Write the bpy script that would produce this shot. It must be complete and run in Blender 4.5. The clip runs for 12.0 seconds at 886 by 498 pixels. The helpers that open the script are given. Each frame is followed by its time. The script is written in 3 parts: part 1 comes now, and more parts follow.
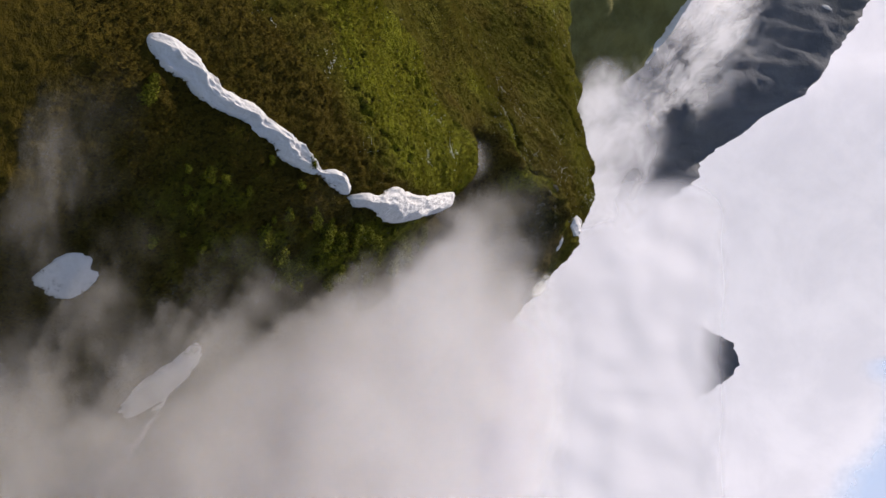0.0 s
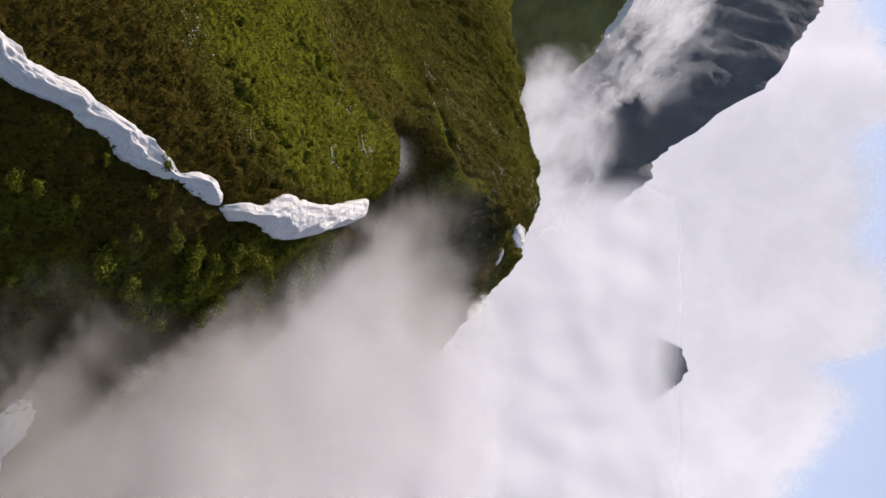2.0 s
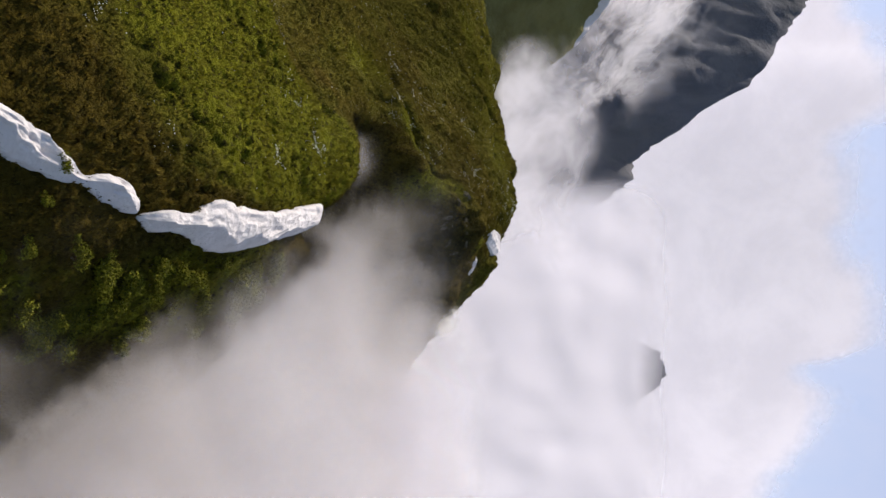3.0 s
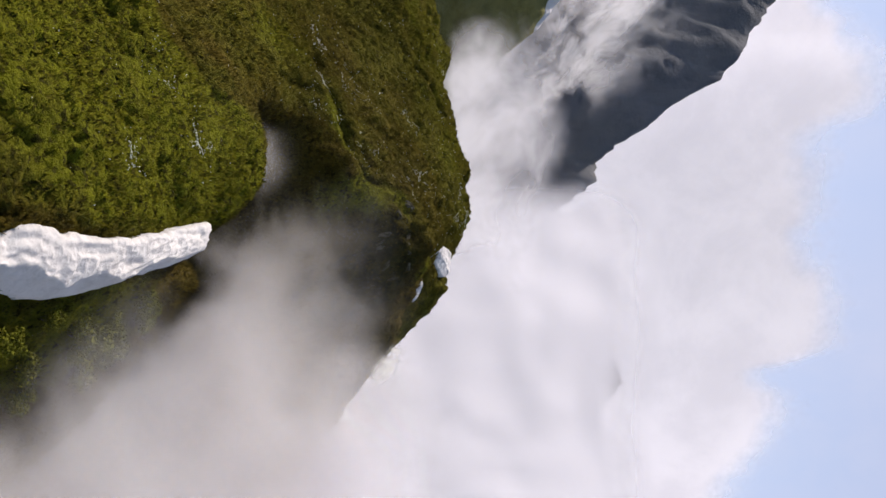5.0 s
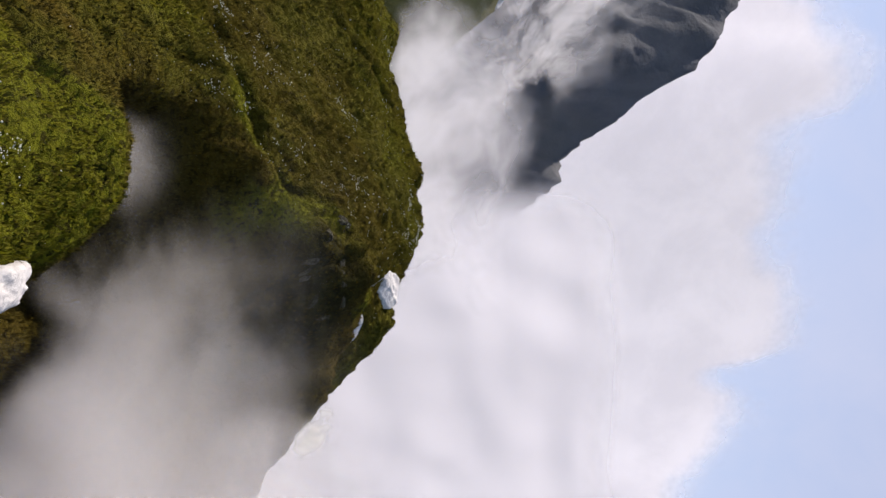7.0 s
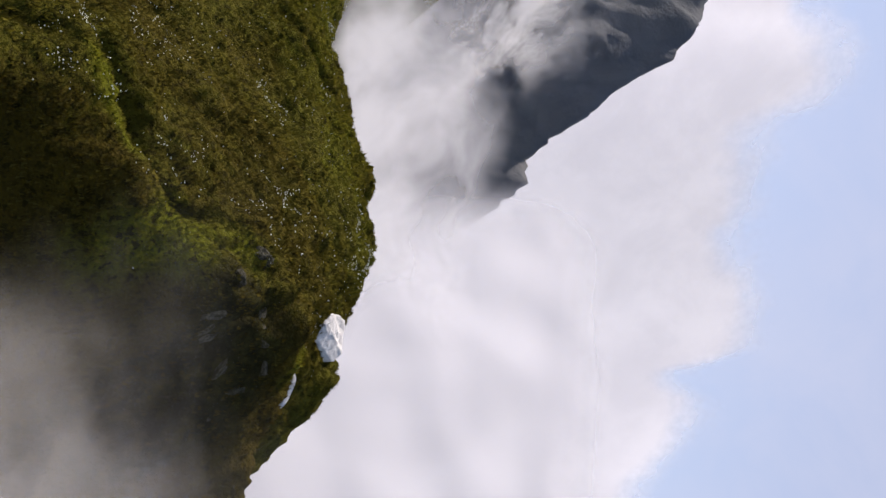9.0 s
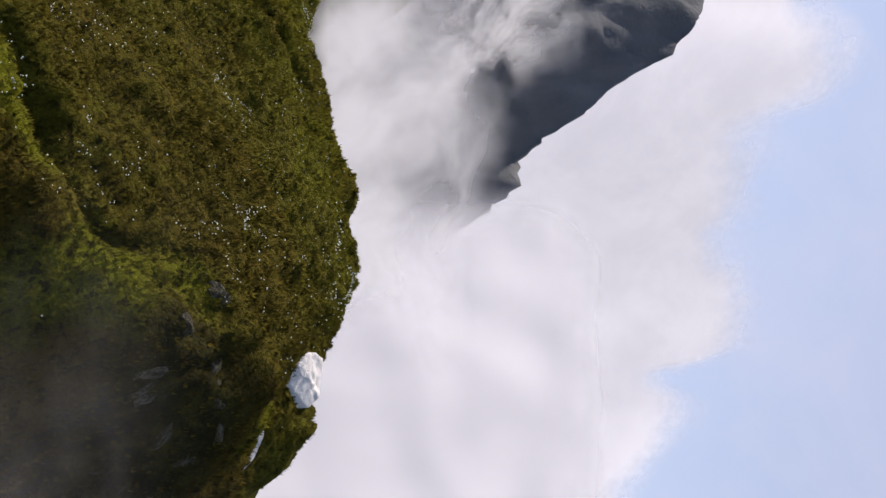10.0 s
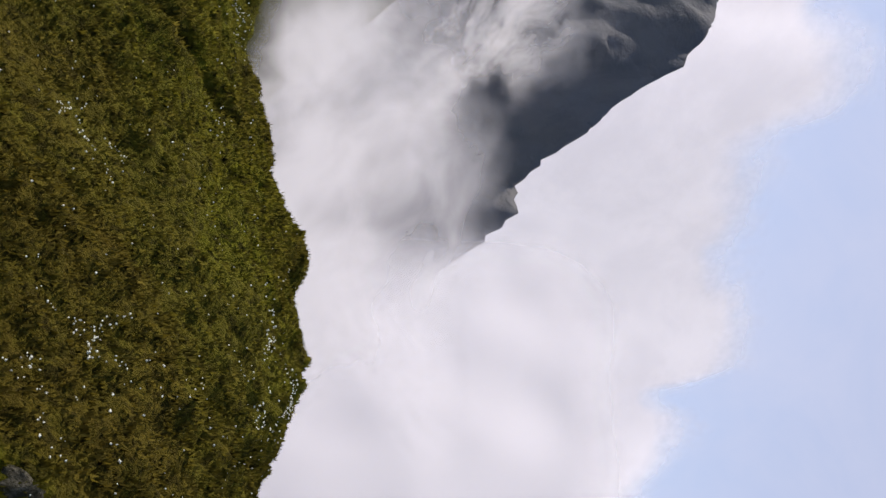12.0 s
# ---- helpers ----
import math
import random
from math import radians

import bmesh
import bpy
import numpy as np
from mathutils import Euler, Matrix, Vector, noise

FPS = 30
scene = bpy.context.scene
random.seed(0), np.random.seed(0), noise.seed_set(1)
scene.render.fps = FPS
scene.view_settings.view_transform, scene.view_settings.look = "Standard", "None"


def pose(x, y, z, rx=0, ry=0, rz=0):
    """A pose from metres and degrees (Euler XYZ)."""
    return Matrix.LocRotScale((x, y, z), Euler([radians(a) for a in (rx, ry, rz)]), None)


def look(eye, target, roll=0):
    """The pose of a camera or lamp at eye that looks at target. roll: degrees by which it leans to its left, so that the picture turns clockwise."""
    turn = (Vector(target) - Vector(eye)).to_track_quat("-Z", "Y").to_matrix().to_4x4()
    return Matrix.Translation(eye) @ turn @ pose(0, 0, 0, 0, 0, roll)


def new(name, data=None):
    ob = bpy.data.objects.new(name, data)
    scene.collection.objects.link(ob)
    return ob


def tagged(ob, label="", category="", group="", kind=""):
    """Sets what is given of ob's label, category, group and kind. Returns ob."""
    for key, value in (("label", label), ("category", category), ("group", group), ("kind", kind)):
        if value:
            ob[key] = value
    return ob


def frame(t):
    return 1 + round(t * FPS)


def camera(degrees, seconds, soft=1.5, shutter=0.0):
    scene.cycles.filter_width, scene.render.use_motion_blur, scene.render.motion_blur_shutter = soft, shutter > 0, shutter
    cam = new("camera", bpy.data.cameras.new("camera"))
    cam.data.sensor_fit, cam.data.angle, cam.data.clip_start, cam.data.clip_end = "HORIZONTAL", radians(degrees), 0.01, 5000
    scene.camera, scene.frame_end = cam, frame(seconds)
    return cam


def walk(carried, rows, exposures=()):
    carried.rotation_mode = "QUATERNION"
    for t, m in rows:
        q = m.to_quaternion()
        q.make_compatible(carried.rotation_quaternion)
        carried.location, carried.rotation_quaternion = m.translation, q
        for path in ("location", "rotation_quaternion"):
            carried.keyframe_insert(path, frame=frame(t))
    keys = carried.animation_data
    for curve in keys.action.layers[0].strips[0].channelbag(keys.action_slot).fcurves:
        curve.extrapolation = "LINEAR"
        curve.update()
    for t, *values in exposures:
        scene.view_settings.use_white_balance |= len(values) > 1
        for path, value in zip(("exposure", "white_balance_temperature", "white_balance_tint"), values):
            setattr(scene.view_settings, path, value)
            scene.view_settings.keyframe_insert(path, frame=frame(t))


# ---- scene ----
# camera: carried upright-format, so the world's up points to the picture's right
cam = camera(40.9, 12.0)
# seconds, x, y, z, yaw to the left, pitch up, lean
PATH = [
    (0.0, -0.01, -2.24, 59.98, -0.24, -6.13, 90.00),
    (0.5, -0.66, 5.14, 60.08, -0.32, -5.40, 90.00),
    (1.0, -1.24, 12.46, 60.18, -0.33, -4.71, 89.99),
    (1.5, -1.76, 19.66, 60.17, -0.33, -4.16, 89.99),
    (2.0, -2.21, 27.26, 60.30, -0.32, -3.44, 89.89),
    (2.5, -2.68, 34.64, 60.21, -0.29, -2.90, 89.89),
    (3.0, -3.21, 42.54, 60.40, -0.31, -2.24, 89.78),
    (3.5, -3.71, 50.21, 60.44, -0.30, -1.60, 89.68),
    (5.5, -6.21, 79.16, 60.47, -0.48, 0.85, 89.68),
    (6.0, -6.83, 86.54, 60.69, -0.56, 1.48, 89.58),
    (6.5, -7.42, 93.54, 60.80, -0.58, 2.11, 89.58),
    (7.0, -7.97, 100.10, 60.86, -0.63, 2.69, 89.58),
    (9.0, -10.23, 126.17, 61.44, -0.84, 5.12, 89.38),
    (9.5, -10.86, 132.51, 61.59, -0.89, 5.72, 89.28),
    (10.0, -11.60, 139.02, 61.90, -0.97, 5.90, 89.18),
    (10.5, -12.17, 144.55, 62.08, -0.97, 5.87, 88.98),
    (11.0, -12.97, 150.35, 62.71, -0.65, 5.91, 88.99),
    (11.5, -13.84, 155.40, 63.72, -0.30, 5.98, 88.99),
    (12.0, -14.76, 160.05, 64.73, -0.37, 6.27, 88.89),
]


def flight(x, y, z, yaw, pitch, lean):
    a, b = radians(yaw), radians(pitch)
    ahead = Vector((-math.sin(a) * math.cos(b), math.cos(a) * math.cos(b), math.sin(b)))
    eye = Vector((x, y, z))
    return look(eye, eye + ahead * 10, lean)


scene.cycles.transparent_max_bounces = 56
walk(cam, [(r[0], flight(*r[1:])) for r in PATH], [(0, 0.32, 6850, 13), (12, 0.32, 6850, 13)])

# ---- world, sun, exposure ----
SUN_LEFT, SUN_UP = 50, 50          # degrees: to the left of straight ahead, above the horizon
world = bpy.data.worlds.new("sky")
scene.world = world
world.use_nodes = True
wn = world.node_tree.nodes
sky = wn.new("ShaderNodeTexSky")
sky.sky_type, sky.sun_disc = "NISHITA", False
sky.sun_elevation, sky.sun_rotation = radians(SUN_UP), radians(-SUN_LEFT)
sky.altitude, sky.air_density, sky.dust_density, sky.ozone_density = 2000, 1.0, 2.5, 1.0
wn["Background"].inputs["Strength"].default_value = 0.15
world.node_tree.links.new(sky.outputs[0], wn["Background"].inputs["Color"])
sun = new("sun", bpy.data.lights.new("sun", "SUN"))
sun.data.energy, sun.data.angle, sun.data.color = 4.5, radians(0.6), (1.0, 0.96, 0.90)
_a, _e = radians(SUN_LEFT), radians(SUN_UP)
toward = Vector((-math.sin(_a) * math.cos(_e), math.cos(_a) * math.cos(_e), math.sin(_e)))
sun.matrix_world = look(toward * 400, (0, 0, 0))


# ---- materials ----
class Graph:
    """A node material under construction."""

    def __init__(self, name):
        self.mat = bpy.data.materials.new(name)
        self.mat.use_nodes = True
        self.tree = self.mat.node_tree
        self.out = self.tree.nodes["Material Output"]
        self.main = self.tree.nodes["Principled BSDF"]
        self.coords = self.add("ShaderNodeTexCoord").outputs["Object"]

    def add(self, kind, **values):
        n = self.tree.nodes.new(kind)
        for key, v in values.items():
            setattr(n, key, v)
        return n

    def link(self, a, b):
        self.tree.links.new(a, b)

    def noise(self, scale, detail=4.0, rough=0.55, warp=0.0, stretch=None, turn=0.0):
        n = self.add("ShaderNodeTexNoise")
        n.inputs["Scale"].default_value, n.inputs["Detail"].default_value = scale, detail
        n.inputs["Roughness"].default_value, n.inputs["Distortion"].default_value = rough, warp
        src = self.coords
        if stretch:
            mp = self.add("ShaderNodeMapping")
            mp.inputs["Scale"].default_value = stretch
            if turn:
                mp.vector_type, mp.inputs["Rotation"].default_value = "TEXTURE", (0, turn, 0)
            self.link(src, mp.inputs["Vector"])
            src = mp.outputs[0]
        self.link(src, n.inputs["Vector"])
        return n.outputs["Fac"]

    def math(self, op, a, b=None, clamp=False):
        n = self.add("ShaderNodeMath", operation=op, use_clamp=clamp)
        for i, v in enumerate((a, b)):
            if v is None:
                continue
            if isinstance(v, (int, float)):
                n.inputs[i].default_value = v
            else:
                self.link(v, n.inputs[i])
        return n.outputs[0]

    def span(self, v, lo, hi, to_lo=0.0, to_hi=1.0):
        n = self.add("ShaderNodeMapRange", interpolation_type="SMOOTHSTEP")
        self.link(v, n.inputs["Value"])
        for key, value in (("From Min", lo), ("From Max", hi), ("To Min", to_lo), ("To Max", to_hi)):
            n.inputs[key].default_value = value
        return n.outputs[0]

    def mix(self, fac, a, b):
        n = self.add("ShaderNodeMix", data_type="RGBA")
        if isinstance(fac, (int, float)):
            n.inputs[0].default_value = fac
        else:
            self.link(fac, n.inputs[0])
        for i, v in ((6, a), (7, b)):
            if isinstance(v, tuple):
                n.inputs[i].default_value = (*v, 1)
            else:
                self.link(v, n.inputs[i])
        return n.outputs[2]

    def layer(self, name):
        return self.add("ShaderNodeAttribute", attribute_name=name).outputs["Fac"]

    def finish(self, colour, rough=0.9, bump=None, depth=0.1, strength=0.6, gloss=0.2):
        if isinstance(colour, tuple):
            self.main.inputs["Base Color"].default_value = (*colour, 1)
        else:
            self.link(colour, self.main.inputs["Base Color"])
        self.main.inputs["Roughness"].default_value = rough
        self.main.inputs["Specular IOR Level"].default_value = gloss
        if bump is not None:
            b = self.add("ShaderNodeBump")
            b.inputs["Strength"].default_value, b.inputs["Distance"].default_value = strength, depth
            self.link(bump, b.inputs["Height"])
            self.link(b.outputs[0], self.main.inputs["Normal"])
        return self.mat


LUSH, OLIVE, RUSSET, PEAT = (0.118, 0.118, 0.007), (0.084, 0.075, 0.008), (0.094, 0.064, 0.010), (0.066, 0.046, 0.006)


def turf_colour(g):
    lush = g.span(g.math("ADD", g.layer("lush"), g.math("MULTIPLY", g.math("SUBTRACT", g.noise(0.30, 6, 0.62), 0.5), 1.5)), 0.15, 0.95)
    rust = g.span(g.noise(0.11, 5, 0.6, 0.6), 0.46, 0.66)
    c = g.mix(g.math("MAXIMUM", g.math("MULTIPLY", rust, 0.55), g.layer("rust")), OLIVE, RUSSET)
    peat = g.math("ADD", g.layer("peat"), g.math("MULTIPLY", g.math("SUBTRACT", g.noise(0.9, 6, 0.7), 0.5), g.span(g.layer("peat"), 0.0, 0.5, 0.0, 1.3)))
    c = g.mix(g.span(peat, 0.0, 1.0), c, PEAT)
    c = g.mix(lush, c, LUSH)
    # shade of pits and gaps between tufts, painted into the colour as dark spots
    gap_shade = g.math("MAXIMUM", g.span(g.noise(1.9, 3, 0.5, 0.3, (1.2, 0.8, 1)), 0.56, 0.63), g.math("MULTIPLY", g.span(g.noise(3.4, 5, 0.6, 0.4), 0.54, 0.66), 0.8))
    c = g.mix(g.math("MULTIPLY", gap_shade, g.span(g.layer("lush"), 0.3, 0.7, 0.62, 0.8)), c, (0.016, 0.013, 0.003))
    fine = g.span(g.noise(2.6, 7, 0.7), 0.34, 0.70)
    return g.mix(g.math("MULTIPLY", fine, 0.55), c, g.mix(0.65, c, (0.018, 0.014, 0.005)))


def turf_material():
    g = Graph("turf")
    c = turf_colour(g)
    moss = g.mix(g.span(g.noise(0.8, 6, 0.7), 0.4, 0.7), (0.020, 0.017, 0.005), (0.050, 0.044, 0.010))
    c = g.mix(g.span(g.layer("rock"), 0.2, 0.6), c, moss)
    stone = g.mix(g.noise(1.2, 6, 0.7), (0.035, 0.030, 0.015), (0.10, 0.088, 0.065))
    bare = g.span(g.math("ADD", g.layer("rock"), g.math("MULTIPLY", g.math("SUBTRACT", g.noise(1.7, 6, 0.65, 0.0, (1, 0.6, 0.5)), 0.5), 1.6)), 1.12, 1.40, 0, 0.8)
    c = g.mix(bare, c, stone)
    relief = g.math("ADD", g.noise(1.6, 3, 0.5), g.math("MULTIPLY", g.noise(6.0, 6, 0.65), 0.5))
    return g.finish(c, 0.95, relief, 0.45, 1.0, 0.03)


def tussock_material():
    """Thin blades: light shines through them as well as off them."""
    g = Graph("tussock_grass")
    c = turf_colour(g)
    vary = g.add("ShaderNodeNewGeometry").outputs["Random Per Island"]
    c = g.mix(g.span(vary, 0.0, 1.0, 0.0, 0.6), c, g.mix(0.4, c, (0.20, 0.17, 0.05)))
    lie = g.add("ShaderNodeAttribute", attribute_name="lie").outputs["Vector"]
    d, t, both = (g.add(k) for k in ("ShaderNodeBsdfDiffuse", "ShaderNodeBsdfTranslucent", "ShaderNodeMixShader"))
    both.inputs[0].default_value = 0.3
    g.link(lie, d.inputs["Normal"])
    g.link(c, d.inputs["Color"]), g.link(c, t.inputs["Color"])
    g.link(d.outputs[0], both.inputs[1]), g.link(t.outputs[0], both.inputs[2])
    g.tree.nodes.remove(g.main)
    g.link(both.outputs[0], g.out.inputs["Surface"])
    return g.mat


def snow_material():
    g = Graph("old_snow")
    dirt = g.span(g.noise(0.5, 7, 0.7, 0.5), 0.46, 0.78, 0, 0.5)
    c = g.mix(dirt, (0.60, 0.555, 0.525), (0.38, 0.345, 0.32))
    c = g.mix(g.span(g.noise(2.2, 8, 0.72, 0.8), 0.60, 0.74, 0, 0.4), c, (0.36, 0.32, 0.29))
    return g.finish(c, 0.7, g.noise(2.4, 7, 0.65), 0.16, 0.7, 0.1)


def stone_material():
    g = Graph("lichen_rock")
    c = g.mix(g.span(g.noise(2.3, 7, 0.7), 0.35, 0.7), (0.045, 0.038, 0.022), (0.20, 0.175, 0.125))
    c = g.mix(g.span(g.noise(1.6, 7, 0.75), 0.43, 0.58, 0.0, 1.0), c, (0.034, 0.028, 0.008))
    return g.finish(c, 0.9, g.noise(4, 8, 0.7), 0.3, 1.0)


def far_rock_material():
    g = Graph("far_rock")
    streak = g.noise(0.06, 7, 0.65, 0.8, (1, 1, 0.45))
    c = g.mix(g.span(streak, 0.35, 0.68), (0.085, 0.085, 0.095), (0.125, 0.122, 0.13))
    c = g.mix(g.span(g.noise(0.02, 4), 0.52, 0.68, 0, 0.5), c, (0.14, 0.13, 0.12))
    return g.finish(c, 0.95, g.noise(0.12, 8, 0.65), 2.5, 0.5)


def far_meadow_material():
    g = Graph("far_meadow")
    c = g.mix(g.span(g.noise(0.12, 7, 0.65), 0.35, 0.68), (0.12, 0.105, 0.030), (0.20, 0.175, 0.060))
    return g.finish(c, 0.95, g.noise(0.3, 8, 0.7), 2.0, 0.8)


def leaf_material(name, light, dark):
    g = Graph(name)
    vary = g.add("ShaderNodeNewGeometry").outputs["Random Per Island"]
    return g.finish(g.mix(vary, dark, light), 0.85, gloss=0.05)


def plain_material(name, colour, rough=0.8):
    g = Graph(name)
    return g.finish(g.mix(g.noise(6, 3), colour, tuple(v * 0.8 for v in colour)), rough)


CLOUD_LIT, CLOUD_SHADED = (0.75, 0.73, 0.80), (0.66, 0.645, 0.715)


def scatter_light(g, colour, fac):
    """Droplets scatter light back and through alike."""
    d, t, clear, both, out = (g.add(k) for k in ("ShaderNodeBsdfDiffuse", "ShaderNodeBsdfTranslucent", "ShaderNodeBsdfTransparent", "ShaderNodeMixShader", "ShaderNodeMixShader"))
    for lobe in (d, t):
        if isinstance(colour, tuple):
            lobe.inputs["Color"].default_value = (*colour, 1)
        else:
            g.link(colour, lobe.inputs["Color"])
    both.inputs[0].default_value = 0.55
    g.link(d.outputs[0], both.inputs[1]), g.link(t.outputs[0], both.inputs[2])
    g.link(fac, out.inputs[0]), g.link(clear.outputs[0], out.inputs[1]), g.link(both.outputs[0], out.inputs[2])
    g.tree.nodes.remove(g.main)
    g.link(out.outputs[0], g.out.inputs["Surface"])
    return g.mat


def mist_material(name, grain, sharp=0.5, colour=(0.83, 0.815, 0.87), stretch=(1, 1, 1), thick=1.0, detail=5, curl=0.5, turn=0.0, fine=0.15):
    """Mist that is thin where the layer 'cover' is low, broken into curling wisps by noise bent by noise."""
    g = Graph(name)
    bend = g.add("ShaderNodeTexNoise")
    bend.inputs["Scale"].default_value, bend.inputs["Detail"].default_value = 0.8 / grain, 3.0
    g.link(g.coords, bend.inputs["Vector"])
    push, shift = g.add("ShaderNodeVectorMath", operation="SCALE"), g.add("ShaderNodeVectorMath", operation="ADD")
    push.inputs["Scale"].default_value = curl * grain
    g.link(bend.outputs["Color"], push.inputs[0])
    g.link(g.coords, shift.inputs[0]), g.link(push.outputs[0], shift.inputs[1])
    g.coords = shift.outputs[0]
    n = g.math("ADD", g.math("MULTIPLY", g.noise(1.0 / grain, detail, 0.55, 0.2, stretch, turn), 1 - fine), g.math("MULTIPLY", g.noise(4.2 / grain, detail, 0.55, 0.3, stretch, turn), fine))
    v = g.math("ADD", g.layer("cover"), g.math("MULTIPLY", g.math("SUBTRACT", n, 0.5), 2.0 * sharp))
    fac = g.math("MULTIPLY", g.span(v, 0.1, 1.1), thick)
    fac = g.math("MULTIPLY", fac, g.span(g.layer("cover"), 0.0, 0.6))
    return scatter_light(g, colour, fac)


def cloud_bank_material():
    """Cumulus: droplets that scatter light, thinning to a ragged upper rim and clear above it."""
    g = Graph("far_cloud")
    g.coords = g.add("ShaderNodeAttribute", attribute_name="angle").outputs["Vector"]
    big, small, curls = g.noise(0.12, 4, 0.5, 0.2), g.noise(0.36, 7, 0.56, 0.15), g.noise(1.3, 7, 0.6, 0.2)
    v = g.layer("cover")
    for layer, weight in ((big, 0.30), (small, 0.50), (curls, 0.16)):
        v = g.math("ADD", v, g.math("MULTIPLY", g.math("SUBTRACT", layer, 0.5), weight))
    fac = g.math("MULTIPLY", g.span(v, 0.27, 0.72), g.span(g.layer("cover"), 0.0, 0.3))
    # the sheet is smooth: light and shade of its billows are painted by noise
    c = g.mix(g.span(g.noise(0.25, 7, 0.6, 0.25), 0.36, 0.66), CLOUD_LIT, CLOUD_SHADED)
    return scatter_light(g, c, fac)


def high_haze_material():
    """Thin high cloud that whitens the blue of the sky."""
    g = Graph("high_haze")
    fac = g.span(g.noise(0.0012, 6, 0.6, 0.6), 0.3, 0.75, 0.38, 0.64)
    em, clear, out = (g.add(k) for k in ("ShaderNodeEmission", "ShaderNodeBsdfTransparent", "ShaderNodeMixShader"))
    em.inputs["Color"].default_value, em.inputs["Strength"].default_value = (0.56, 0.58, 0.72, 1), 1.0
    g.link(fac, out.inputs[0]), g.link(clear.outputs[0], out.inputs[1]), g.link(em.outputs[0], out.inputs[2])
    g.tree.nodes.remove(g.main)
    g.link(out.outputs[0], g.out.inputs["Surface"])
    return g.mat


TURF, TUSSOCK, SNOW, STONE = turf_material(), tussock_material(), snow_material(), stone_material()
FAR_ROCK, FAR_MEADOW = far_rock_material(), far_meadow_material()
SHRUB_LEAF = leaf_material("shrub_leaf", (0.165, 0.16, 0.012), (0.05, 0.05, 0.005))
BARK = plain_material("bark", (0.10, 0.075, 0.05))
PETAL = plain_material("white_petal", (0.90, 0.86, 0.72))

# ---- the lie of the land: a spur that climbs ahead, with a steep right flank ----
TABLES = [np.random.RandomState(11 + k).rand(256, 256) * 2 - 1 for k in range(6)]


def value_noise(x, y, k=0):
    """Smooth noise from -1 to 1 with a grain of one unit."""
    t = TABLES[k % 6]
    xi, yi = np.floor(x).astype(int), np.floor(y).astype(int)
    u, v = x - xi, y - yi
    u, v = u * u * (3 - 2 * u), v * v * (3 - 2 * v)
    a, b = xi % 256, (xi + 1) % 256
    c, d = yi % 256, (yi + 1) % 256
    return (t[a, c] * (1 - u) + t[b, c] * u) * (1 - v) + (t[a, d] * (1 - u) + t[b, d] * u) * v


def fractal(x, y, size, octaves=4, gain=0.5, k=0):
    total, amp = 0.0, 1.0
    for i in range(octaves):
        f = 2.03 ** i / size
        total = total + amp * value_noise(x * f + 17.3 * i, y * f - 9.1 * i, k + i)
        amp *= gain
    return total


def glide(at, xs, vs):
    """A smooth curve through the stations (xs, vs)."""
    xs, vs = np.array(xs, float), np.array(vs, float)
    m = np.gradient(vs, xs)
    i = np.clip(np.searchsorted(xs, at) - 1, 0, len(xs) - 2)
    h = xs[i + 1] - xs[i]
    t = np.clip((at - xs[i]) / h, 0, 1)
    return ((2 * t**3 - 3 * t**2 + 1) * vs[i] + (t**3 - 2 * t**2 + t) * h * m[i]
            + (3 * t**2 - 2 * t**3) * vs[i + 1] + (t**3 - t**2) * h * m[i + 1])


def soft(d, w):
    return w * np.logaddexp(0, d / w)


# along the spur: y, x of its edge, height there, fall to the right, fall to the left
SPUR = [
    (-300, -18, -38, 0.10, 0.10),
    (0, -18, -20, 0.20, 0.20),
    (80, -18, 13.0, 0.45, 0.26),
    (100, -13.7, 25.0, 0.72, 0.20),
    (115, -7.7, 34.0, 0.95, 0.10),
    (130, -5.2, 39.3, 1.15, 0.12),
    (145, -5.6, 42.3, 1.05, 0.18),
    (160, -7.8, 45.3, 0.75, 0.36),
    (172, -10, 49.3, 0.95, 0.36),
    (182, -10, 52.3, 1.15, 0.47),
    (187, -8.6, 55.0, 0.95, 0.50),
    (192, -7, 57.6, 0.36, 0.52),
    (202, -6.4, 60.9, 0.62, 0.44),
    (212, -8.2, 63.3, 0.47, 0.27),
    (222, -7.6, 63.1, 0.80, 0.20),
    (235, -6, 59.0, 1.30, 0.03),
    (260, -8, 40.0, 1.20, 0.05),
    (320, -10, 0, 0.60, 0.05),
    (420, -10, -30, 0.20, 0.05),
]
# hollows and knolls: x, y, half-widths across and along, height
FORMS = [
    (-7, 174, 7, 6, -4.0),
    (4, 172, 10, 8, -3.5),
    (-14, 186, 3.0, 3.0, -1.0),
    (-5.0, 191.2, 3.0, 1.9, 1.5),
    (-0.8, 192.0, 3.0, 1.9, 0.2),
    (3.0, 192.6, 2.6, 2.0, -0.5),
    (0.5, 199.5, 5.5, 3.5, -3.0),
    (-13.5, 177, 3.6, 4.5, -4.0),
    (-27, 171, 4, 5, -1.0),
    (-29.5, 230, 2.4, 3.5, 1.3),
    (-25.8, 229, 1.8, 5.0, -0.7),
    (-14.8, 219, 1.7, 3.0, 0.6),
    (-12.0, 219, 1.3, 4.0, -0.6),
    (-7.0, 217, 2.2, 3.0, -0.4),
    (1.2, 208, 2.8, 3.5, 2.0),
]
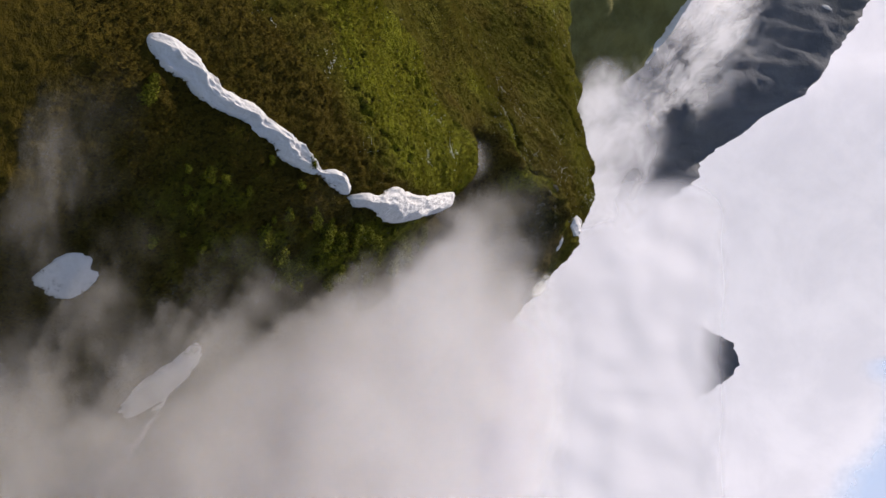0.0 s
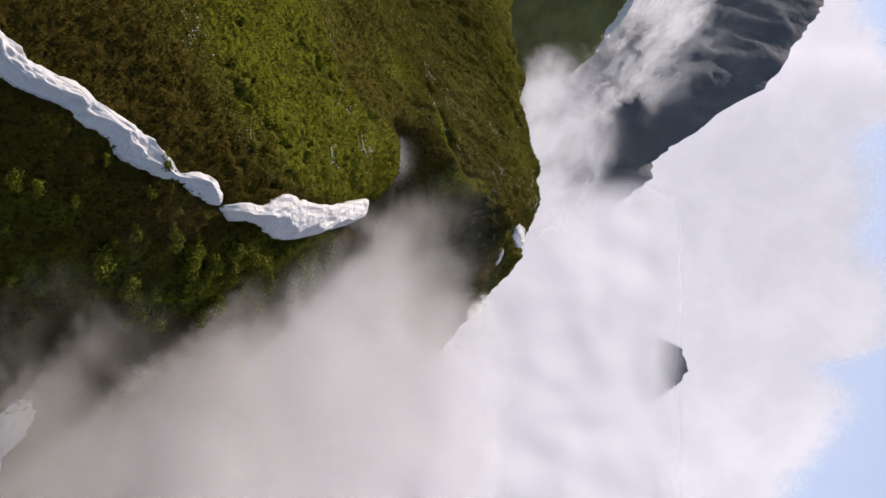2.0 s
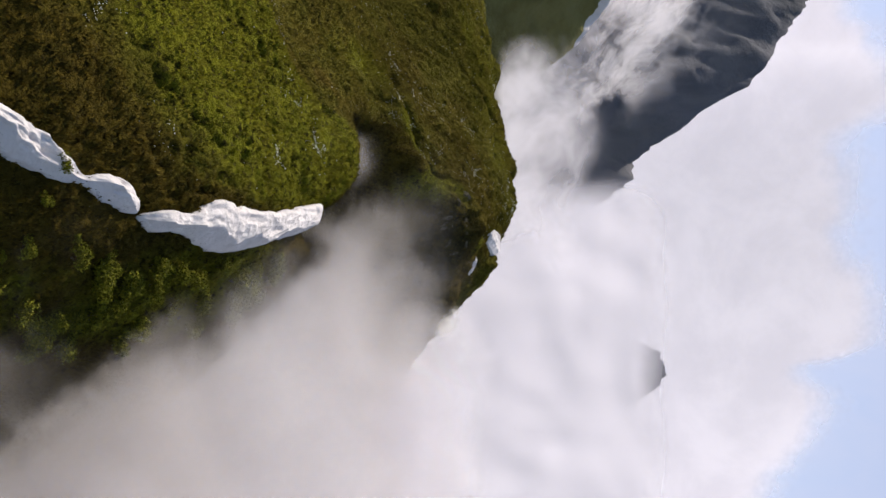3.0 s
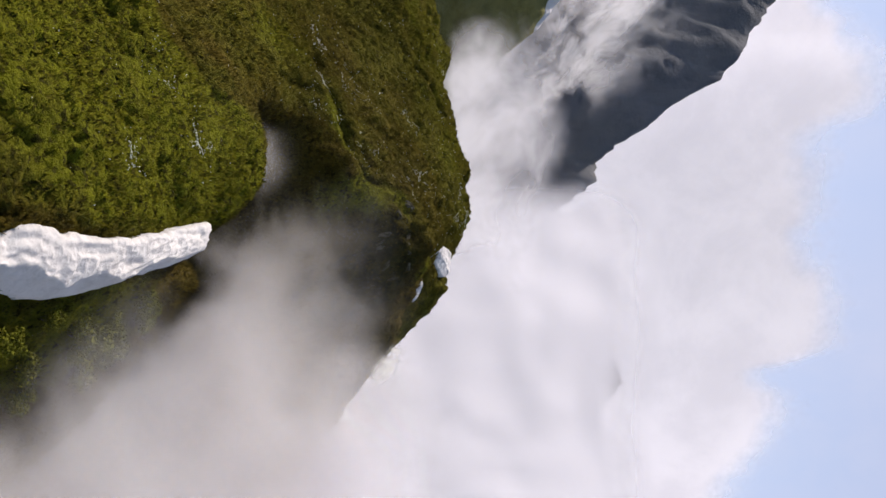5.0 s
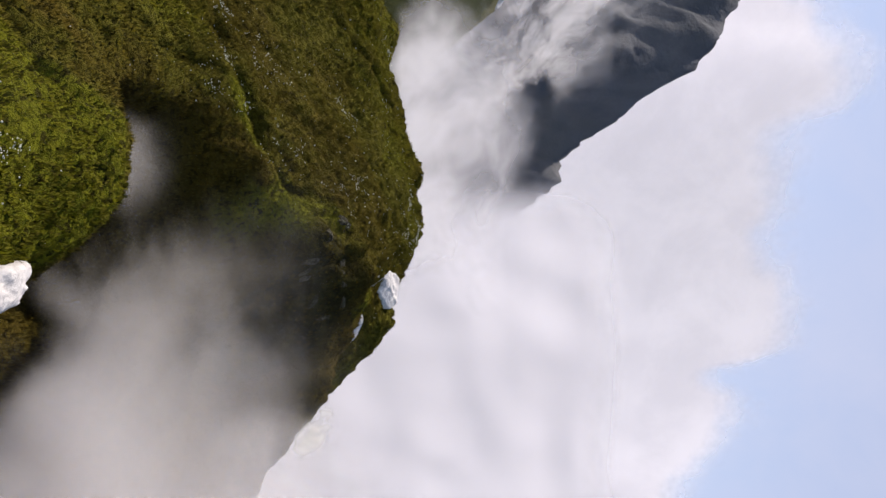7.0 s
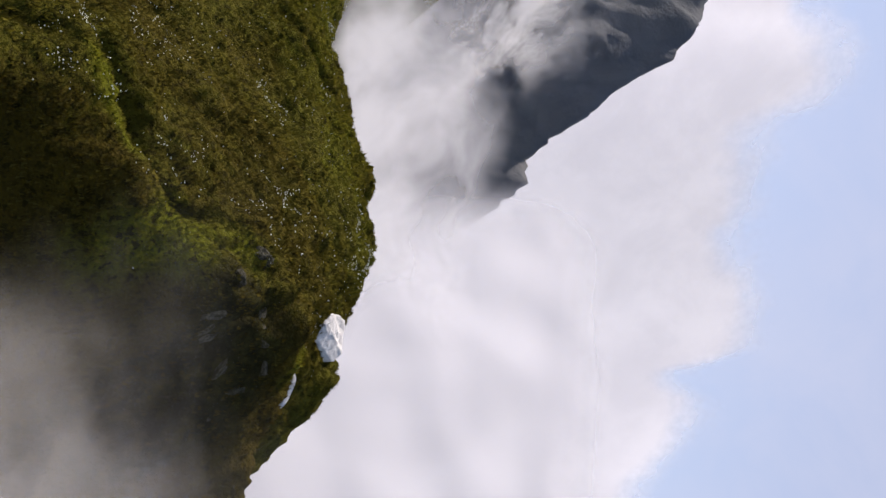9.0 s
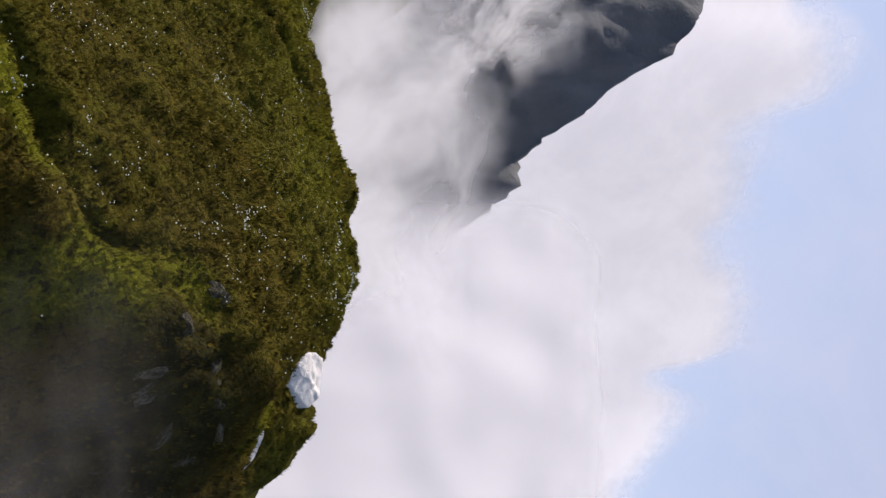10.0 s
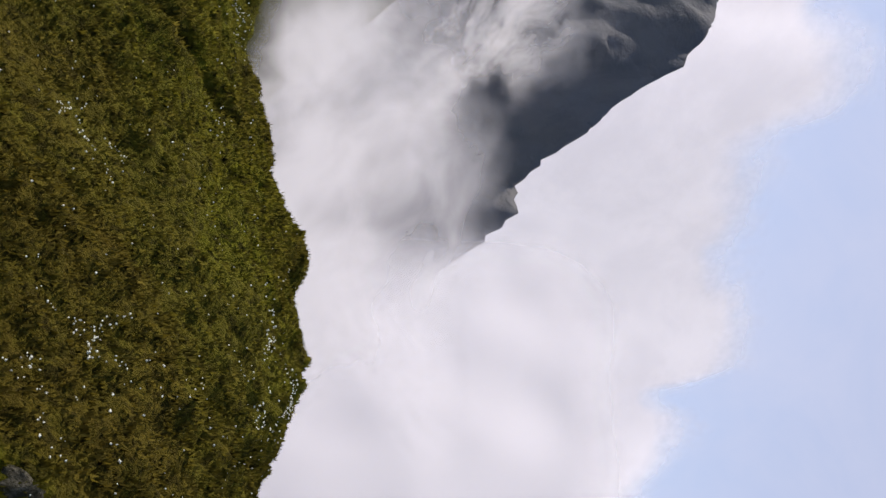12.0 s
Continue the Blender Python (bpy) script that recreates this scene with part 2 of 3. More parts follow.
# broad swells and dips that the slopes carry besides: x, y, half-width, height
SWELLS = [
    (5.8, 211.2, 7.5, -0.45), (10.0, 210.0, 5.0, -0.75), (10.0, 196.0, 3.5, -1.1), (-10.6, 196.2, 7.5, 1.35), (-13.5, 154.0, 8.0, 1.7), (-5.2, 158.0, 4.5, -1.6),
    (-24.2, 218.0, 3.5, -0.4), (-19.9, 202.5, 11.0, 0.65), (-14.9, 160.7, 3.5, 1.05), (-34.6, 232.1, 3.5, -0.65), (-8.3, 188.9, 5.0, 0.6),
    (-21.5, 176.5, 7.5, -0.95), (-17.3, 193.9, 3.5, 0.85), (-6.8, 185.4, 2.4, 2.4), (-12.3, 181.0, 2.8, 1.6), (-13.3, 181.4, 1.0, 0.9),
    (-9.2, 141.5, 5.0, 1.0), (-4.3, 204.9, 3.0, -0.7), (-27.4, 166.7, 5.0, -1.0), (-18.9, 161.1, 3.5, 0.6), (-21.9, 133.6, 7.5, -0.95), (11.2, 120.9, 3.5, 0.85),
]
# sheep tracks and runnels worn into the turf: half-width, depth and a line of (x, y)
TRACKS = [
    (0.50, 1.5, [(-23, 187), (-19.9, 184.8), (-18.2, 184.5), (-16.8, 184.5), (-15.4, 185.0), (-13.7, 184.8), (-12.5, 184.5), (-11.8, 185.0), (-11.0, 187.0)]),
    (0.20, 0.42, [(-14.5, 124), (-13.2, 125.1), (-12.2, 126.8), (-11.3, 128.7), (-10.5, 130.3)]),
    (0.50, 0.80, [(-27, 154), (-25.4, 156.2), (-23.5, 157), (-21.3, 158), (-18.5, 157.6), (-16.3, 157.8), (-15, 159.8)]),
    (0.17, 0.32, [(-13.8, 138.5), (-13.2, 142.6), (-13, 145.3), (-12.6, 149)]),
    (0.35, 0.50, [(-33, 205), (-27, 207), (-22, 211), (-19, 218)]),
    (0.40, 0.60, [(-24, 168), (-21.5, 172), (-20, 177), (-19.5, 182)]),
]


def track_depth(x, y):
    deep = np.zeros_like(x)
    for half, depth, line in TRACKS:
        for (ax, ay), (bx, by) in zip(line, line[1:]):
            u = np.clip(((x - ax) * (bx - ax) + (y - ay) * (by - ay)) / ((bx - ax) ** 2 + (by - ay) ** 2), 0, 1)
            d = np.hypot(x - ax - u * (bx - ax), y - ay - u * (by - ay)) + 0.6 * half * value_noise(x / 1.7, y / 1.7, 3)
            deep = np.maximum(deep, depth * np.exp(-(d / half) ** 2))
    return deep


def step(v, lo, hi):
    t = np.clip((v - lo) / (hi - lo), 0, 1)
    return t * t * (3 - 2 * t)


def lip(x):
    """The far edge of the green hump, where the ground drops into a hollow."""
    return glide(x, [-22, -16, -12.8, -11, -9.5, -7.5, -5, 0], [168, 166.3, 166, 165, 164, 161.5, 158.5, 152])


def hollow(x, y):
    return step(y - lip(x), 0, 3.0) * step(182 - y, 0, 8) * step(x, -17.5, -14.5) * step(-x, 2, 6)


def land(x, y):
    """The land without turf: height at x, y."""
    x, y = np.asarray(x, float), np.asarray(y, float)
    s = list(zip(*SPUR))
    edge, top, right, left = (glide(y, s[0], s[k]) for k in (1, 2, 3, 4))
    d = x - edge
    z = top - right * (soft(d, 2.0) - 1.386) - left * (soft(-d, 2.0) - 1.386) - 0.75 * soft(d - 16, 3.0)
    for fx, fy, rx, ry, h in FORMS:
        z = z + h * np.exp(-((x - fx) / rx) ** 2 - ((y - fy) / ry) ** 2)
    for fx, fy, r, h in SWELLS:
        z = z + h * np.exp(-((x - fx) ** 2 + (y - fy) ** 2) / r ** 2)
    z = z - 4.5 * hollow(x, y) + 0.5 * np.exp(-((y - lip(x) + 1.5) / 2.0) ** 2) * step(x, -17, -14) * step(-x, 5, 8)
    return soft(z + 42, 6.0) - 42


def rocky(x, y):
    """How much bare rock there is: the crag on the right of the spur."""
    near = np.exp(-((x + 2.5) / 6.5) ** 2 - ((y - 187.5) / 4.3) ** 2)
    return np.clip(1.5 * near + 0.25 * fractal(x, y, 4, 3, k=2) - 0.25, 0, 1)


def height(x, y):
    x, y = np.asarray(x, float), np.asarray(y, float)
    z = land(x, y)
    z = z + 0.55 * fractal(x, y, 11, 3, 0.5, 1) + 0.27 * fractal(x, y, 2.6, 2, 0.6, 2)
    z = z + 0.13 * np.abs(fractal(x, y, 0.9, 2, 0.6, 4)) * 2 - 0.13
    z = z + rocky(x, y) * (1.15 * np.abs(fractal(x, y * 0.6, 2.2, 4, 0.6, 3)) - 0.2)
    pits = np.clip(value_noise(x / 0.50, y / 0.80, 5) - 0.28, 0, 0.45) * np.clip(0.6 + fractal(x, y, 7, 2, k=3), 0, 1)
    upper = np.clip((y - 176) / 10, 0, 1)
    pits = pits * (0.18 + np.exp(-((x + 17) / 12) ** 4 - ((y - 140) / 22) ** 4))
    z = z + upper * (0.34 * value_noise(x / 1.5, y / 1.9, 0) + 0.30 * np.abs(value_noise(x / 1.0, y / 1.2, 2)) + 0.16 * value_noise(x / 0.55, y / 0.62, 4))
    return z - track_depth(x, y) - 1.5 * pits


# ---- building helpers ----
def mesh_from(name, verts, faces, material, smooth=False, layers=None):
    """An object from arrays of vertices and faces (all of one size), with float layers on its points."""
    verts, faces = np.asarray(verts, np.float32), np.asarray(faces, np.int32)
    me = bpy.data.meshes.new(name)
    k = faces.shape[1]
    me.vertices.add(len(verts)), me.loops.add(faces.size), me.polygons.add(len(faces))
    me.vertices.foreach_set("co", verts.ravel())
    me.loops.foreach_set("vertex_index", faces.ravel())
    me.polygons.foreach_set("loop_start", np.arange(0, faces.size, k, dtype=np.int32))
    me.polygons.foreach_set("use_smooth", np.full(len(faces), smooth))
    me.update(calc_edges=True)
    for key, values in (layers or {}).items():
        me.attributes.new(key, "FLOAT", "POINT").data.foreach_set("value", np.asarray(values, np.float32).ravel())
    me.materials.append(material)
    return new(name, me)


def grid_faces(nx, ny):
    i, j = np.meshgrid(np.arange(nx - 1), np.arange(ny - 1), indexing="ij")
    a = (i * ny + j).ravel()
    return np.stack([a, a + ny, a + ny + 1, a + 1], 1)


def part(name, bm, material, parent, label=""):
    me = bpy.data.meshes.new(name)
    bm.to_mesh(me)
    bm.free()
    me.materials.append(material)
    ob = new(name, me)
    ob.parent = parent
    return tagged(ob, label)


# ---- vegetation zones ----
def lushness(x, y):
    """Where the turf is rich and green: the hump below the crest, a tongue of grass, small patches."""
    low = glide(x, [-32, -24, -16, -11, -7, -5], [108, 114, 119, 123, 131, 141])
    high = np.minimum(lip(x) + 0.6, glide(x, [-34, -28, -25, -18, -15.5, -13, -5], [126, 134, 146, 157, 163, 170, 172]))
    z = 0.95 * step(y - low, -5, 9) * step(high - y, -0.5, 2.5) * step(-x, 5, 7.5)
    z = np.maximum(z, 1.2 * np.exp(-((x + 10.2) / 2.1) ** 2 - ((y - 183.6) / 3.4) ** 2))
    z = np.maximum(z, 0.95 * np.exp(-((x + 16.6) / 2.8) ** 4 - ((y - 183.0) / 0.9) ** 2))
    z = np.maximum(z, 0.9 * np.exp(-((x + 9.3) / 2.4) ** 2 - ((y - 188.3) / 1.6) ** 2))
    z = np.maximum(z, 0.75 * np.exp(-((x + 24) / 3) ** 2 - ((y - 177) / 9) ** 2))
    z = np.maximum(z, 0.8 * np.exp(-((x - 0.4) / 4.6) ** 4 - ((y - 139) / 19) ** 4))
    z = np.maximum(z, 0.5 * np.exp(-((x + 5.0) / 5.0) ** 2 - ((y - 107) / 7) ** 2))
    z = np.maximum(z, 0.6 * np.exp(-((x - 1.0) / 5.0) ** 2 - ((y - 117) / 9) ** 2))
    z = np.maximum(z, 0.8 * np.exp(-((x + 3.8) / 2.6) ** 4 - ((y - 193.2) / 1.6) ** 2))
    z = np.maximum(z, 0.5 * step(y, 200, 212) * step(-x, 4, 7))
    z = z * (1 - 0.9 * np.exp(-((x + 13.3) / 1.2) ** 2 - ((y - 181.2) / 1.2) ** 2))
    return np.clip(z + 0.12 * fractal(x, y, 9, 3, k=5), 0, 1.2)


def rustiness(x, y):
    """Patches of heath turned brown."""
    z = np.exp(-((x + 18.3) / 3.2) ** 4 - ((y - 162) / 3.5) ** 4) + 0.7 * np.exp(-((x + 15) / 2.5) ** 2 - ((y - 200) / 6) ** 2)
    return np.clip(z * (0.45 + 0.6 * fractal(x, y, 2.5, 3, k=1)), 0, 0.8)


def peatiness(x, y):
    """Where dark dwarf shrubs and peat take the place of grass: the right flank and the foot of the spur."""
    s = list(zip(*SPUR))
    d = x - glide(y, s[0], s[1])
    flank = step(d, -1.0, 3.0) * step(205 - y, 0, 12)
    bowl = step(y - lip(x), 0, 1.5) * step(184 - y, 0, 4) * step(x, -18.5, -15.5) * step(-x, 3, 5)
    low = glide(x, [-32, -24, -16, -11, -7, -5], [103, 109, 117, 123, 131, 145])
    foot = step(low - y, -5, 4)
    heath = 0.4 * step(y, 183, 188) * step(205 - y, 0, 12) * step(x, -34, -26) * step(-x, 5, 9)
    return np.clip(np.maximum.reduce([flank, foot, bowl, heath]) + 0.2 * fractal(x, y, 6, 3, k=2), 0, 1)


# ---- ground: one sheet to the horizon ----
def outward(start, stop, n):
    return start + np.sign(stop - start) * np.geomspace(1, abs(stop - start), n)


def build_ground():
    xs = np.concatenate([outward(-64, -4500, 26)[::-1], np.arange(-64, 34, 0.23), outward(34, 4500, 26)])
    ys = np.concatenate([outward(82, -4500, 26)[::-1], np.arange(82, 240, 0.27), outward(240, 4800, 30)])
    x, y = np.meshgrid(xs, ys, indexing="ij")
    x, y = x.ravel(), y.ravel()
    z = height(x, y)
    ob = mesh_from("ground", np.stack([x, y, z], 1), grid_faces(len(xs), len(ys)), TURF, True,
                   {"lush": lushness(x, y), "peat": peatiness(x, y), "rust": rustiness(x, y), "rock": rocky(x, y)})
    tagged(ob, "steep alpine hillside of green and olive turf with dark peaty flanks", "hillside", kind="structure")


build_ground()


# ---- far mountains ----
RIDGES = {
    # crest line (x, y, z), fall, wobble, roughness
    "mountain": ([(-330, 440, 20), (-150, 420, 80), (-100, 398, 146), (-77, 382, 154), (-70, 377.5, 149.8), (-62.4, 372.3, 144), (-57, 368.6, 139), (-52.6, 365.6, 137),
                  (-43.6, 359.3, 128.6), (-42.7, 358.8, 124), (-39, 356, 118.8), (-36.7, 354.5, 116.5), (-33, 352, 111.5), (-29.8, 349.7, 106.3), (-25.8, 346.9, 100.2),
                  (-23, 345, 97.2), (-19, 342.2, 97), (-15.8, 340, 92.5), (-13.3, 338.3, 89.5), (2, 330, 64), (30, 322, 10)], 2.1, 1.0, 1.9),
    "spur": ([(-200, 286, 0), (-100, 280, 52), (-70, 277, 86), (-58, 276, 89), (-41, 275, 77), (-28, 272, 56), (-8, 268, 16), (10, 262, -30)], 1.3, 2.0, 1.2),
    "peak": ([(41, 698, 101), (52, 693, 143), (58, 690, 154), (67.6, 690, 157), (74.5, 692, 153), (85, 699, 143), (97, 708, 122), (124, 736, 74)], 2.0, 4.0, 4.0),
}


def ridge_height(name, x, y):
    """A ridge that falls off both sides of its crest line."""
    crest, fall, wobble, grain = RIDGES[name]
    wx, wy = x + wobble * 0.3 * fractal(x, y, wobble * 3, 3, k=1), y + wobble * fractal(x, y, wobble * 4, 4, k=2)
    best, near = np.full(np.shape(x), -1e9), np.full(np.shape(x), 1e9)
    for (ax, ay, az), (bx, by, bz) in zip(crest, crest[1:]):
        u = np.clip(((wx - ax) * (bx - ax) + (wy - ay) * (by - ay)) / ((bx - ax) ** 2 + (by - ay) ** 2), 0, 1)
        d = np.hypot(wx - ax - u * (bx - ax), wy - ay - u * (by - ay))
        best, near = np.maximum(best, az + u * (bz - az) - fall * d), np.minimum(near, d)
    rough = grain * np.clip(0.2 + near / (8 * grain), 0, 1)
    z = best + rough * (np.abs(fractal(x, y, grain * 5, 5, 0.55, 3)) - 0.55) + 0.45 * rough * (np.abs(fractal(x + 40, y, grain * 1.8, 3, 0.6, 4)) - 0.5)
    return np.maximum(z, -45)


def build_mountain(ridge, name, x0, x1, y0, y1, grain, material, label):
    xs, ys = np.arange(x0, x1, grain), np.arange(y0, y1, grain)
    x, y = (v.ravel() for v in np.meshgrid(xs, ys, indexing="ij"))
    ob = mesh_from(name, np.stack([x, y, ridge_height(ridge, x, y)], 1), grid_faces(len(xs), len(ys)), material, True)
    return tagged(ob, label, "mountain")


build_mountain("mountain", "mountain", -240, 70, 240, 480, 1.1, FAR_ROCK, "dark blue-grey rocky mountain ridge rising out of the cloud")
build_mountain("spur", "mountain_spur", -180, 30, 240, 330, 0.8, FAR_MEADOW, "hazy green grassy spur with a white snow edge")
build_mountain("peak", "distant_peak", 10, 160, 630, 760, 1.6, FAR_ROCK, "small dark summit showing through a gap in the clouds")


# ---- snow ----
def build_snow(line, thick, label, ground=None, lumps=1.0, brow=0.15):
    """A drift along a line of (x, y, half-width): a bright top sloping up to a sharp brow, a grey face falling from it, ragged rims."""
    line = np.array(line, float)
    run = np.concatenate([[0], np.cumsum(np.hypot(*np.diff(line[:, :2], axis=0).T))])
    n, m = max(60, int(run[-1] / 0.11)), 45
    s = np.linspace(0, run[-1], n)
    cx, cy, w = (glide(s, run, line[:, k]) for k in range(3))
    blunt = np.clip(np.minimum(s, run[-1] - s) / np.clip(w, 0.3, 1.4), 0, 1)
    w = w * np.sqrt(np.maximum(1 - (1 - blunt) ** 2, 0.02))
    tx, ty = np.gradient(cx, s), np.gradient(cy, s)
    length = np.hypot(tx, ty)
    nx, ny = ty / length, -tx / length
    v = np.linspace(-1, 1, m)
    ragged = 1.0 + 0.16 * lumps * np.stack([fractal(cx, cy + side * 40, 2.2, 5, 0.6, 3) for side in (-1, 1)], 1)
    w2 = np.maximum(w[:, None], 0.06) * np.where(v[None] < 0, ragged[:, :1], ragged[:, 1:])
    x, y = cx[:, None] + nx[:, None] * v * w2, cy[:, None] + ny[:, None] * v * w2
    base = (ground or height)(x, y)
    crest = np.clip(brow + 0.30 * value_noise(s / 3.1, s * 0 + line[0, 1], 4) + 0.12 * value_noise(s / 0.9, s * 0 + 3, 2), -0.5, 0.72)[:, None]
    top = np.clip((v[None] + 1) / (1 + crest), 0, 1)
    face = np.clip((1 - v[None]) / (1 - crest), 0, 1)
    shape = np.where(v[None] < crest, 0.35 * np.sqrt(np.clip(top * 6, 0, 1)) + 0.65 * top ** 0.8, 0.22 * np.sqrt(np.clip(face * 8, 0, 1)) + 0.78 * face ** 1.35)
    ends = np.sqrt(np.clip(np.minimum(s, run[-1] - s) / 0.7, 0, 1))[:, None]
    narrow = np.clip(w / 0.9, 0.15, 1)[:, None]
    dents = 1.25 * np.abs(fractal((s[:, None] + 0 * x) * 0.5, v[None] * w2 * 1.6, 1.5, 4, 0.5, 1)) * np.clip(1.2 * shape, 0, 1) + 0.3 * np.abs(fractal(x * 1.0, y * 0.8, 1.1, 3, 0.5, 5)) * (v[None] > crest)
    smooth = (ground or land)(x, y) * 0.7 + base * 0.3
    z = smooth - 0.05 + narrow * ends * thick * (1.25 * shape - 0.42 * lumps * dents) + 0.18 * ends * np.clip(shape * 5, 0, 1)
    z = np.where((np.abs(v[None]) > 0.99) | (ends < 0.02), base - 0.4, np.maximum(z, base - 0.4))
    ob = mesh_from("snow_patch", np.stack([x.ravel(), y.ravel(), z.ravel()], 1), grid_faces(n, m), SNOW, True)
    return tagged(ob, label, "snow", "snow patches")


build_snow([(-18.1, 97.6, 0.35), (-17.4, 99.1, 1.1), (-16.5, 100.3, 1.4), (-15.6, 101.7, 1.25), (-14.4, 102.8, 1.1), (-13.5, 103.8, 1.0), (-12.9, 105.2, 0.95), (-12.5, 106.9, 0.95), (-11.5, 108.4, 1.0),
            (-10.5, 110.2, 0.98), (-9.3, 112.1, 1.0), (-8.2, 114.1, 0.75), (-7.5, 115.5, 0.55), (-7.25, 116.5, 0.36), (-7.15, 117.5, 0.65), (-6.8, 119.2, 0.8), (-5.9, 121.1, 0.5), (-5.3, 122.4, 0.12)],
           0.8, "long narrow drift of grubby white snow along the spur", brow=0.3, lumps=1.3)
build_snow([(-5.1, 123.0, 0.15), (-4.9, 124.3, 0.7), (-4.7, 127.4, 0.75), (-4.9, 130, 1.55), (-4.4, 134, 1.7), (-4.2, 139.5, 1.6), (-4.6, 144, 1.4), (-5.2, 149, 1.35), (-5.6, 153.5, 1.4), (-5.75, 156.7, 1.35)],
           1.0, lumps=0.5, brow=0.42, label="crumpled white snow drift with a rounded end on turf")
build_snow([(1.0, 100.3, 0.9), (2.3, 101.7, 1.45), (3.5, 103.0, 1.5), (4.9, 104.6, 0.8)], 0.2, lumps=1.9, label="roundish grey-white snow patch on the dark flank")
build_snow([(10.8, 122.2, 0.3), (12.6, 125.4, 1.6), (15.2, 129.8, 2.2), (17.6, 134.4, 2.2), (20, 139, 1.3), (21.6, 141, 0.4)], 0.2, lumps=0.6, label="tapering pale snow patch half lost in mist")
build_snow([(17.5, 136, 0.3), (22.1, 145.6, 0.4), (26, 150.4, 0.35), (29.3, 153.2, 0.3), (30.5, 153.9, 0.7), (33.6, 156.4, 0.5)], 0.35, "thin snow streak running down the misty flank")
build_snow([(-3.2, 201.8, 0.22), (-4.2, 202.3, 0.35), (-4.6, 203.5, 0.5), (-4.0, 205.3, 0.95), (-3.4, 206.8, 1.3), (-2.6, 208.2, 1.4), (-1.9, 209.3, 0.9)], 0.4, "bright snow patch caught below the crest of the ridge", lumps=0.6, brow=0.5)
build_snow([(-2.2, 202.6, 0.12), (-1.2, 203.1, 0.28), (-0.2, 203.4, 0.45), (0.8, 203.5, 0.38), (1.6, 203.5, 0.15)], 0.3, "narrow snow tongue in a notch behind the crag")
build_snow([(-67, 276.4, 0.7), (-64, 276, 1.0), (-58, 275, 1.0), (-48, 274.6, 0.8), (-41, 274, 0.4)], 0.5, "white snow edge along the hazy spur",
           lambda x, y: ridge_height("spur", x, y))
build_snow([(-73.5, 372, 0.3), (-72.4, 373, 0.7), (-71.4, 374, 0.3)], 0.3, "small snow patch high on the dark mountain", lambda x, y: ridge_height("mountain", x, y))


# ---- tussocks, flowers ----
def scatter(n, seed, x0, x1, y0, y1, weight):
    """Places at random, thinned by a weight from 0 to 1."""
    r = np.random.RandomState(seed)
    x, y, k = r.uniform(x0, x1, n), r.uniform(y0, y1, n), r.rand(n)
    keep = k < weight(x, y)
    return x[keep], y[keep], r


def build_tussocks(n, seed, box, blades, tall0, tall1, wide0, wide1):
    x0, x1, y0, y1 = box
    x, y, r = scatter(n, seed, *box, lambda x, y: step(np.minimum.reduce([x - x0, x1 - x, y - y0, y1 - y]) + fractal(x, y, 3, 2), 0, 7) * np.clip(0.75 + 0.4 * fractal(x, y, 5, 3, k=1), 0, 1) * (1 - 0.8 * rocky(x, y)))
    n = len(x)
    z = height(x, y)
    tall = r.uniform(tall0, tall1, n) * (1 + 0.3 * fractal(x, y, 8, 2, k=4))
    a = r.uniform(0, 2 * np.pi, (n, blades))
    lean, wide = r.uniform(0.15, 0.8, (n, blades)) * tall[:, None], r.uniform(wide0, wide1, (n, blades))
    bx, by = x[:, None] + 0.12 * np.cos(a), y[:, None] + 0.12 * np.sin(a)
    px, py = -np.sin(a) * wide, np.cos(a) * wide
    one = np.ones((1, blades))
    tip = tall[:, None] * r.uniform(0.7, 1.1, (n, blades))
    verts = np.stack([np.stack([bx - px, by - py, z[:, None] * one - 0.12], -1), np.stack([bx + px, by + py, z[:, None] * one - 0.12], -1),
                      np.stack([bx + np.cos(a) * lean, by + np.sin(a) * lean, z[:, None] + tip], -1)], 2).reshape(-1, 3)
    faces = np.arange(len(verts)).reshape(-1, 3)
    vx, vy = np.repeat(x, blades * 3), np.repeat(y, blades * 3)
    e = 0.5
    lie = np.stack([(height(x - e, y) - height(x + e, y)) / (2 * e), (height(x, y - e) - height(x, y + e)) / (2 * e), np.ones(n)], 1) + r.normal(0, 0.26, (n, 3))
    lie /= np.linalg.norm(lie, axis=1)[:, None]
    ob = mesh_from("grass_tussocks", verts, faces, TUSSOCK, False, {"lush": lushness(vx, vy), "peat": peatiness(vx, vy), "rust": rustiness(vx, vy)})
    ob.data.attributes.new("lie", "FLOAT_VECTOR", "POINT").data.foreach_set("vector", np.repeat(lie, blades * 3, axis=0).astype(np.float32).ravel())
    tagged(ob, "countless tussocks of green and russet mountain grass", "grass", kind="stuff")


OCTA = np.array([(1, 0, 0), (-1, 0, 0), (0, 1, 0), (0, -1, 0), (0, 0, 1), (0, 0, -1)], float)
OCTA_FACES = np.array([(0, 2, 4), (2, 1, 4), (1, 3, 4), (3, 0, 4), (2, 0, 5), (1, 2, 5), (3, 1, 5), (0, 3, 5)])


